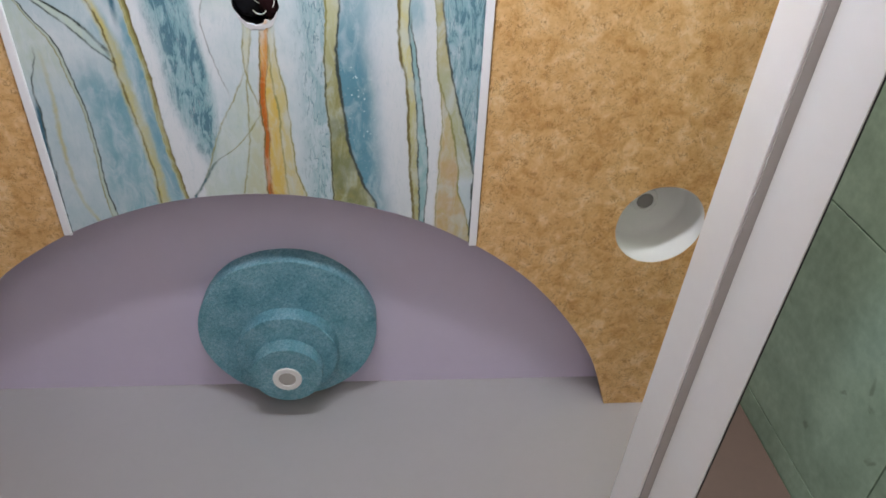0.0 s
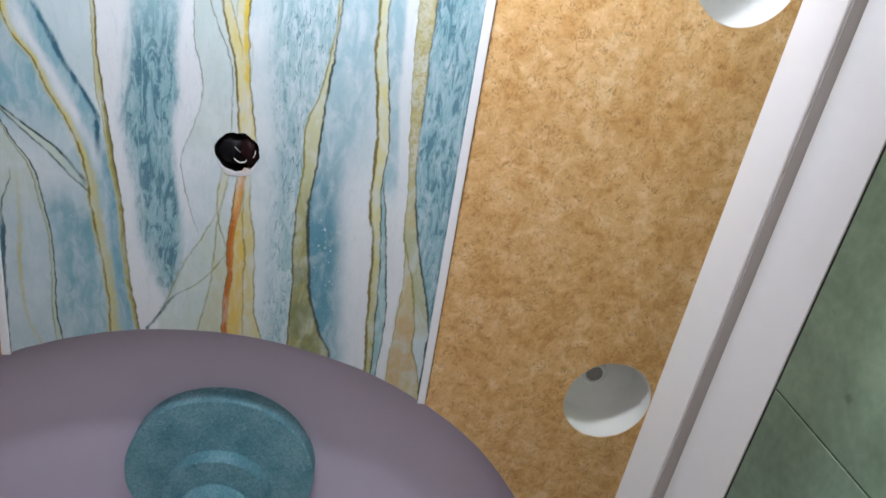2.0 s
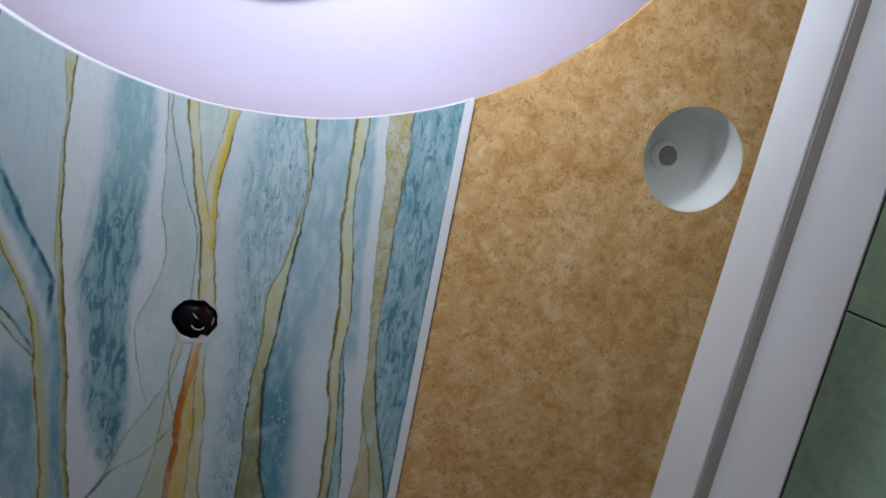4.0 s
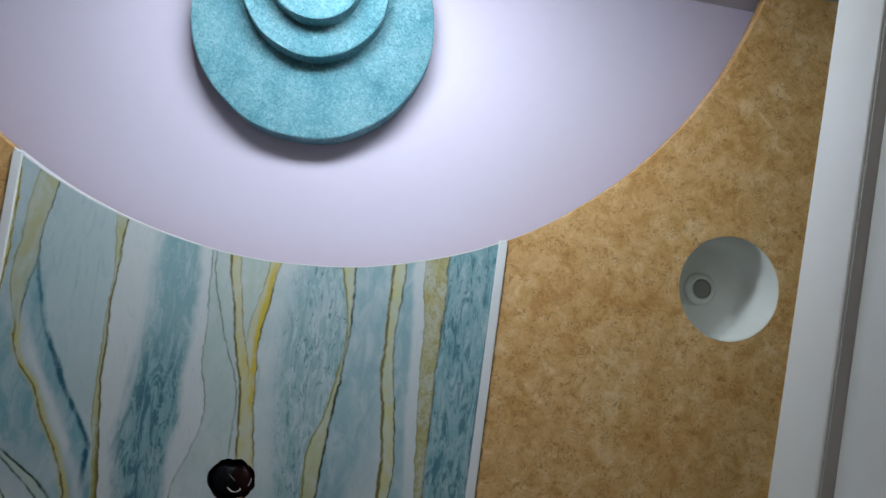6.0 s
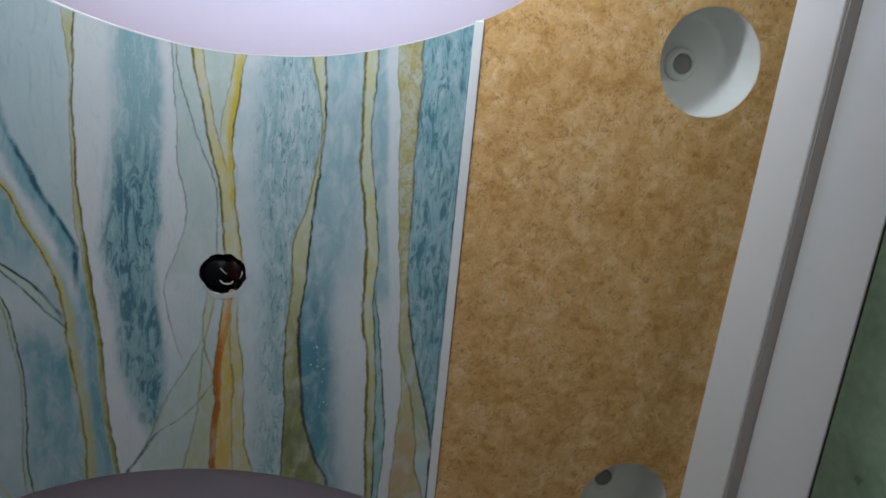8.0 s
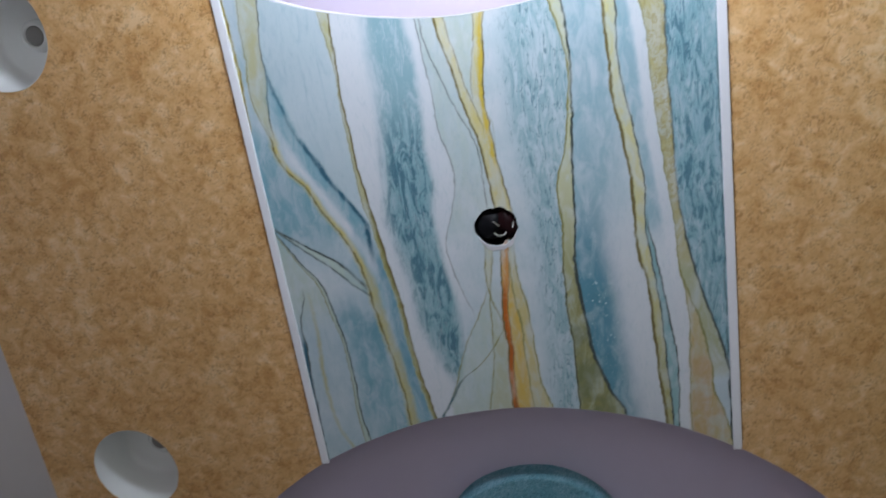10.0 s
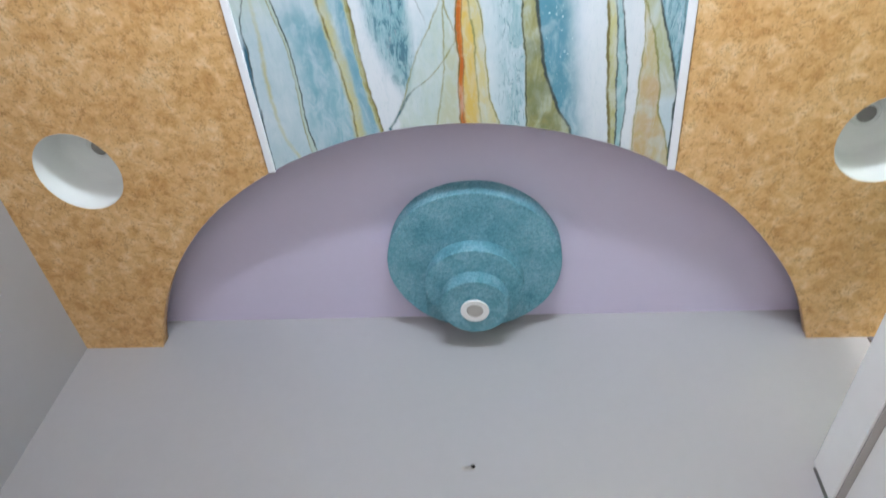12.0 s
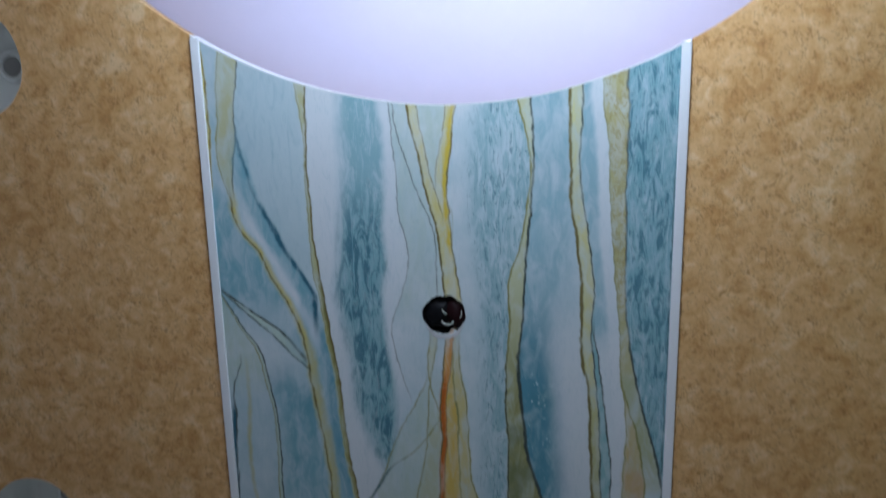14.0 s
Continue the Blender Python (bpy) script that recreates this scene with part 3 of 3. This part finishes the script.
    lay(INK, along(V["right_edge"], 0.0022), 0.47)
    # spatter of pale droplets in the deep blue field
    vor = MU.t.nodes.new("ShaderNodeTexVoronoi")
    MU.put(vor.inputs["Vector"], MU.co)
    vor.inputs["Scale"].default_value = 150.0
    drop = MU.m("SUBTRACT", 1.0, MU.step(vor.outputs["Distance"], 0.10, 0.26))
    pick = MU.step(MU.noise(55.0, 2.0), 0.50, 0.54)
    zone = between(shifted(V["olive_r"], 0.006), shifted(V["olive_r"], 0.042), 0.008, 0.012, (0.07, 0.23))
    if zone is not None:
        lay((0.60, 0.74, 0.78), (MU.m("MULTIPLY", MU.m("MULTIPLY", drop, pick), zone[0]), zone[1]), 0.9)
    # printed grain
    col = MU.mix(MU.m("MULTIPLY", MU.step(MU.noise(160.0, 4.0, 0.7), 0.56, 0.74), 0.16), col, WHITE)
    MU.base(col)
    MU.bump(MU.noise(90.0, 3.0), 0.06, 0.001)
    return MU.mat


SEAMS = (-0.291, -0.118, 0.060, 0.172, 0.291)
prints = [marble_print("marble_print", a, b) for a, b in zip(SEAMS, SEAMS[1:])]


# ---------------------------------------------------------------- the large structure
def structure(name, bm, mat, label, category):
    return tagged(part(name, bm, mat), label, category, kind="structure")


structure("floor", box(bmesh.new(), -3.2, -3.2, -0.1, 3.2, 3.2, 0.0), floor_tile, "pale tiled floor of the lobby and passage", "floor")

bm = box(bmesh.new(), WEST - 0.15, NORTH, 0.0, 0.492, NORTH + 0.12, 3.0)
box(bm, 0.492, NORTH, 2.19, 0.665, NORTH + 0.12, 3.0)
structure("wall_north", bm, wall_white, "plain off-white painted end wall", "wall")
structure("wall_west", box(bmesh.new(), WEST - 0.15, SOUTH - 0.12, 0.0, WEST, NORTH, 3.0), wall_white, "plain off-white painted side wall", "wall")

# south wall; its doorway and slot are assumed, unseen openings for the added lights
bm = bmesh.new()
box(bm, WEST, SOUTH - 0.12, 0.0, -0.47, SOUTH, 3.0)
box(bm, 0.47, SOUTH - 0.12, 0.0, 0.55, SOUTH, 3.0)
box(bm, 0.55, SOUTH - 0.12, 2.19, EAST, SOUTH, 3.0)
box(bm, -0.47, SOUTH - 0.12, 2.01, 0.47, SOUTH, 2.07)
box(bm, -0.47, SOUTH - 0.12, 2.19, 0.47, SOUTH, 3.0)
box(bm, -0.47, SOUTH - 0.12, 2.07, -0.11, SOUTH, 2.19)
box(bm, 0.31, SOUTH - 0.12, 2.07, 0.47, SOUTH, 2.19)
structure("wall_south", bm, wall_south_paint, "off-white painted end wall with assumed openings for the added lights", "wall")

# added out of view: stops the passage lamp reaching the north wall
structure("passage_light_blocker", box(bmesh.new(), 0.60, -3.2, 0.0, 0.72, SOUTH - 0.12, 3.0), wall_white, "unseen wall added to keep passage light out of the room", "wall")

# wall over the side opening
structure("wall_east", box(bmesh.new(), EAST, SOUTH - 0.12, CEIL + 0.002, EAST + 0.035, NORTH + 0.12, 3.0), wall_white, "white wall above the side opening", "wall")

# painted slab above
slab = [(WEST, SOUTH), (EAST, SOUTH), (EAST, NORTH), (WEST, NORTH)]
structure("upper_ceiling", sheet(slab, [circle(x, y, CAN_R + 0.0008) for x, y in CANS], TOP, TOP + 0.12), lavender, "lavender painted ceiling slab inside the cut-outs", "ceiling")
structure("passage_ceiling", box(bmesh.new(), EAST + 0.035, -3.2, 3.0, 3.2, 3.2, 3.1), wall_white, "white ceiling of the passage", "ceiling")

# papered false ceiling with two round cut-outs, four lamp holes and a wiring hole
outline = [(WEST, SOUTH)] + arc_by_angle(ARC_S, SOUTH) + [(EAST, SOUTH), (EAST, NORTH)] + arc_by_angle(ARC_N, NORTH)[::-1] + [(WEST, NORTH)]
holes = [circle(x, y, CAN_R, wobble=0.02, seed=i * 3.1) for i, (x, y) in enumerate(CANS)]
def hand_cut(r):
    """A hole hacked by hand: wide, flattened on one side, with a nick and a spur."""
    pts = []
    for i in range(72):
        a = 2 * math.pi * i / 72
        k = r * (1 + 0.09 * noise.noise((math.cos(a) * 2.2 + 8.2, math.sin(a) * 2.2, 3.3)) + 0.03 * noise.noise((math.cos(a) * 9, math.sin(a) * 9, 1.7)))
        k -= 0.13 * r * math.exp(-((math.degrees(a) - 66) / 7) ** 2)
        k += 0.06 * r * math.exp(-((math.degrees(a) - 285) / 9) ** 2)
        pts.append((0.007 + 1.05 * k * math.cos(a), 0.94 * k * math.sin(a)))
    return pts


wire_hole = hand_cut(0.0325)
false_ceiling = structure("false_ceiling", sheet(outline, holes + [wire_hole], CEIL, CEIL + 0.024), tan_paper, "false ceiling papered in mottled tan with round cut-outs", "ceiling")

# printed marble panel down the middle
mural_panel = empty("mural_panel", 0.0, 0.0, CEIL)
for a, b, mat in zip(SEAMS, SEAMS[1:], prints):
    strip = arc(ARC_S, a, b, 24) + arc(ARC_N, b, a, 24)
    hole = [hand_cut(0.0270)] if a < 0.0 < b else []
    part("printed_sheet", sheet(strip, hole, -0.002, 0.0), mat, mural_panel)
tagged(mural_panel, "blue and gold marble-print panel on the ceiling", "ceiling panel")

for sx, nm in ((-1, "west"), (1, "east")):
    y0 = arc(ARC_S, 0.296 * sx, 0.297 * sx, 1)[0][1]
    y1 = arc(ARC_N, 0.296 * sx, 0.297 * sx, 1)[0][1]
    a, b = sorted((0.2910 * sx, 0.3025 * sx))
    structure("trim", box(bmesh.new(), a, y0 - 0.002, CEIL - 0.005, b, y1 + 0.002, CEIL, 0.0015), white_trim, "white edging strip beside the marble-print panel", "trim")


def board_edge(which):
    """White-painted raw edge of the board where the print meets a cut-out."""
    bm = bmesh.new()
    inner, outer = arc(which, -0.3025, 0.3025, 64, 0.0), arc(which, -0.3025, 0.3025, 64, -0.0015)
    rows = [[bm.verts.new((*p, z)) for p, z in ((a, CEIL - 0.0022), (b, CEIL - 0.0022), (b, CEIL + 0.0245), (a, CEIL + 0.0245))] for a, b in zip(inner, outer)]
    for p, q in zip(rows, rows[1:]):
        for k in range(4):
            bm.faces.new((p[k], p[(k + 1) % 4], q[(k + 1) % 4], q[k]))
    for row in (rows[0], rows[-1]):
        bm.faces.new(row)
    bmesh.ops.recalc_face_normals(bm, faces=bm.faces)
    return bm


structure("trim", board_edge(ARC_S), white_trim, "white edge of the board along the curved cut-out", "trim")


def ragged(sx, seed):
    """A torn edge of paper along the outside of one edging strip."""
    rng = random.Random(seed)
    bm = bmesh.new()
    y = arc(ARC_S, 0.296 * sx, 0.297 * sx, 1)[0][1] + 0.003
    end = arc(ARC_N, 0.296 * sx, 0.297 * sx, 1)[0][1] - 0.003
    rows = []
    while y < end:
        out = 0.3035 + (0.0004 + 0.0022 * rng.random() ** 3)
        rows.append([bm.verts.new((x * sx, y, z)) for x, z in ((0.3020, CEIL - 0.0009), (out, CEIL - 0.0005), (out, CEIL + 0.0005), (0.3020, CEIL + 0.0005))])
        y += 0.002 + 0.004 * rng.random()
    for a, b in zip(rows, rows[1:]):
        for k in range(4):
            bm.faces.new((a[k], a[(k + 1) % 4], b[(k + 1) % 4], b[k]))
    bmesh.ops.recalc_face_normals(bm, faces=bm.faces)
    return bm


for sx in (-1, 1):
    structure("trim", ragged(sx, 3 + sx), edge_paper, "thin ragged brown paper edge beside the white strip", "trim")


# ---------------------------------------------------------------- stepped rosettes
def rosette(x, y, seed, wallward, discs):
    """Three discs, each set a little further towards the wall than the one above it."""
    e = empty("ceiling_rosette", x, y, TOP)
    z1, z2, z3 = -0.037, -0.065, -0.091
    rows = (("base_disc", 0.0, z1, 0), ("middle_disc", z1 + 0.001, z2, 5), ("end_disc", z2 + 0.001, z3, 9))
    for (name, top, bottom, s), (r, shift) in zip(rows, discs):
        b = 0.002
        d = part(name, lathe([(0.0, top), (r, top), (r, bottom + b), (r - b * 0.3, bottom + b * 0.3), (r - b, bottom), (0.0, bottom)], 96, 0.012, seed + s), teal, e)
        d.location = (0.0, shift * wallward, 0.0)
    h = part("lamp_holder", lathe([(0.0145, z3 + 0.01), (0.0245, z3 + 0.01), (0.0245, z3 - 0.002), (0.0238, z3 - 0.003), (0.0152, z3 - 0.003), (0.0145, z3 - 0.002), (0.0145, z3 + 0.01)], 48, caps=False), holder_white, e, "white plastic lamp holder ring")
    h.location = (0.0, 0.056 * wallward, 0.0)
    part("socket", lathe([(0.0, z3 + 0.002), (0.0146, z3 + 0.002), (0.0146, z3 - 0.0012), (0.012, z3 - 0.0018), (0.0, z3 - 0.0018)], 40), socket_grey, h, "dull grey socket opening", True)
    return tagged(e, "teal textured plaster rosette of three stepped discs", "ceiling rosette", "ceiling rosettes")


socket_grey = paint("socket_grey", (0.42, 0.39, 0.37), 0.5, 0.05, 0.05)
rosette(-0.004, 0.5625, 1.0, 1, ((0.1495, 0.0), (0.0845, 0.030), (0.0590, 0.050)))
rosette(0.0165, -0.588, 4.0, -1, ((0.1580, 0.0), (0.0925, 0.0335), (0.0600, 0.0400)))


# ---------------------------------------------------------------- empty downlight cans
def can(x, y):
    e = empty("downlight_can", x, y, CEIL)
    r, d = CAN_R - 0.0012, 0.088
    part("housing", lathe([(r, 0.001), (r, d - 0.012), (r - 0.004, d - 0.004), (r - 0.012, d - 0.001), (0.0, d - 0.001), (0.0, d + 0.001), (r + 0.0008, d + 0.001), (r + 0.0008, 0.001), (r, 0.001)], 72, caps=False), can_white, e, "", True)
    h = part("lamp_holder", lathe([(0.0, d - 0.001), (0.023, d - 0.001), (0.0225, d - 0.008), (0.0175, d - 0.013), (0.0145, d - 0.013), (0.0140, d - 0.006), (0.0, d - 0.006)], 48), can_white, e, "white lamp holder", True)
    part("socket", lathe([(0.0, d - 0.0055), (0.0138, d - 0.0055), (0.0138, d - 0.011), (0.011, d - 0.0115), (0.0, d - 0.0105)], 40), holder_dark, h, "dark empty socket", True)
    return tagged(e, "empty round white downlight recess without a bulb", "downlight", "downlight recesses")


for x, y in CANS:
    can(x, y)


# ---------------------------------------------------------------- wiring hole
def lump(rx, ry, rz, x, y, z, seed, turn=0.0):
    """A taped bundle of wire ends."""
    bm = bmesh.new()
    bmesh.ops.create_icosphere(bm, subdivisions=4, radius=1.0)
    for v in bm.verts:
        v.co *= 1 + 0.16 * noise.noise(v.co * 1.6 + Vector((seed, 0, 0))) + 0.04 * noise.noise(v.co * 5 + Vector((seed, 3, 0)))
    bmesh.ops.scale(bm, vec=(rx, ry, rz), verts=bm.verts)
    bmesh.ops.rotate(bm, cent=(0, 0, 0), matrix=Matrix.Rotation(radians(turn), 3, "Z"), verts=bm.verts)
    bmesh.ops.translate(bm, vec=(x, y, z), verts=bm.verts)
    return bm


def wiring():
    e = empty("wiring_box", 0.007, 0.0, CEIL)
    # body coloured near black so the depth of the hole reads as unlit
    part("box_body", lathe([(0.0272, 0.002), (0.030, 0.045), (0.0, 0.047), (0.0, 0.049), (0.032, 0.047), (0.0285, 0.002), (0.0272, 0.002)], 48, caps=False), void_black, e, "box body with the hole's darkness in its colour")
    part("taped_joint", lump(0.0185, 0.022, 0.014, -0.0085, -0.001, 0.012, 2.0, 20), wire_black, e, "glossy black taped wire bundle", True)
    part("taped_joint", lump(0.0135, 0.0215, 0.014, 0.0135, 0.0, 0.011, 7.0, -18), wire_red, e, "dark red taped wire bundle", True)
    # thin white strands modelled as the glints on the glossy bundles
    for pts, r in (
        (((-0.006, 0.006, 0.004), (-0.002, 0.0105, -0.001), (0.006, 0.0125, -0.003), (0.0115, 0.0095, -0.002), (0.0110, 0.005, 0.004)), 0.0009),
        (((-0.006, -0.009, 0.002), (-0.002, -0.006, -0.002), (0.002, -0.002, -0.002), (0.004, 0.001, 0.003)), 0.0006),
        (((0.0165, 0.0080, 0.002), (0.0205, 0.0035, -0.002), (0.0225, -0.002, -0.001), (0.0200, -0.008, 0.004)), 0.0007),
        (((0.0150, 0.0060, 0.003), (0.0185, 0.0015, -0.001), (0.0195, -0.003, 0.001)), 0.0006),
    ):
        part("wire", tube(pts, r), glint_white, e, "thin white strand standing in for a glint")
    return tagged(e, "dark wiring hole with loose taped wires in the ceiling", "wiring box")


wiring()

# torn plaster lip on one side of the hole
bm = bmesh.new()
rng = random.Random(4)
inner, outer = [], []
for i in range(25):
    a = radians(20 + 135 * i / 24)
    fade = math.sin(math.pi * i / 24)
    r0 = 0.0262
    r1 = r0 + 0.001 + fade * (0.0040 + 0.003 * rng.random())
    inner.append(bm.verts.new((0.007 + r0 * math.cos(a), r0 * math.sin(a), CEIL - 0.0035)))
    outer.append(bm.verts.new((0.007 + r1 * math.cos(a), r1 * math.sin(a), CEIL - 0.0026)))
for i in range(24):
    bm.faces.new((inner[i], inner[i + 1], outer[i + 1], outer[i]))
r = bmesh.ops.extrude_face_region(bm, geom=bm.faces[:])
bmesh.ops.translate(bm, vec=(0, 0, 0.0012), verts=[v for v in r["geom"] if isinstance(v, bmesh.types.BMVert)])
bmesh.ops.recalc_face_normals(bm, faces=bm.faces)
tagged(part("torn_edge", bm, plaster_raw), "torn white plaster lip beside the wiring hole", "plaster")

# ---------------------------------------------------------------- white header over the side opening
# it runs slightly askew to the room
header = empty("header_frame", 0.523, 0.0, 2.195)
header.rotation_euler = (0, 0, radians(2.4))


def bar(name, profile, mat, label="", bevel=0.0015):
    """A rail with the given (x, z) section, from the south wall to the north wall."""
    bm = bmesh.new()
    f = bm.faces.new([bm.verts.new((x, -0.735, z)) for x, z in profile])
    r = bmesh.ops.extrude_face_region(bm, geom=[f])
    bmesh.ops.translate(bm, vec=(0, 1.45, 0), verts=[v for v in r["geom"] if isinstance(v, bmesh.types.BMVert)])
    bmesh.ops.recalc_face_normals(bm, faces=bm.faces)
    if bevel:
        bmesh.ops.bevel(bm, geom=bm.edges[:], offset=bevel, segments=2, affect="EDGES", profile=0.5)
    return part(name, bm, mat, header, label)


bar("upper_rail", [(0.0, 0.0), (0.05, 0.0), (0.05, -0.064), (0.001, -0.065)], white_gloss)
# grey strip: shade of the step between the white rails, put in as colour
bar("groove", [(0.004, -0.0655), (0.05, -0.0655), (0.05, -0.068), (0.004, -0.068)], groove_grey, "grey strip with the groove's shade in its colour", 0.0)
bar("lower_rail", [(0.0145, -0.0685), (0.0185, -0.0685), (0.0185, -0.152), (0.0148, -0.153)], white_gloss, "", 0.0008)
# thin black strip along the lower rail's bottom edge
bar("dark_strip", [(0.0160, -0.1532), (0.0172, -0.1532), (0.0172, -0.1542), (0.0160, -0.1542)], near_black, "thin black strip", 0.0)
tagged(header, "white painted stepped header rail over the side opening", "door frame")

# ---------------------------------------------------------------- passage beyond the opening
green_wall = structure("wall_passage", box(bmesh.new(), GREEN_X + 0.012, -3.2, 0.0, GREEN_X + 0.15, 3.2, 3.0), near_black, "passage wall clad in green stone tiles", "wall")
structure("passage_end_wall", box(bmesh.new(), 0.70, 3.0, 0.0, GREEN_X, 3.1, 3.0), wall_white, "plain wall closing the passage", "wall")

tagged(part("brown_door", box(bmesh.new(), 0.56, 1.195, 0.0, GREEN_X - 0.003, 1.235, 3.0, 0.002), brown_wood), "tall plain dark brown wooden door across the passage", "door")

# wire stub in the end wall, with a smear of chipped plaster
e = empty("wall_hook", -0.010, NORTH, 2.188)
part("hook", tube([(0.004, 0.003, 0.001), (0.004, -0.007, 0.001), (0.001, -0.010, -0.003), (-0.005, -0.008, -0.005), (-0.008, -0.004, -0.003)], 0.0010), holder_dark, e, "thin bent wire")
part("plug", lump(0.0035, 0.004, 0.0028, 0.004, -0.001, 0.001, 5.0), void_black, e, "dark wall plug", True)
part("chipped_plaster", lump(0.011, 0.0016, 0.0042, -0.004, 0.0, -0.001, 9.0), groove_grey, e, "grey chipped plaster", True)
tagged(e, "small bent wire hook in chipped plaster on the wall", "hook")

# ---------------------------------------------------------------- green stone tiles
y0, w, hgt, gap = 0.515, 0.610, 0.60, 0.004
bm = box(bmesh.new(), 0.0, gap / 2, gap / 2, 0.0115, w - gap / 2, hgt - gap / 2, 0.001)
first = part("tile", bm, green_tile, green_wall)
first.location = (GREEN_X, y0 - 5 * w, 0.0)
for i in range(-5, 4):
    for k in range(5):
        if (i, k) == (-5, 0):
            continue
        o = new("tile", first.data)
        o.parent = green_wall
        o.location = (GREEN_X, y0 + i * w, k * hgt)
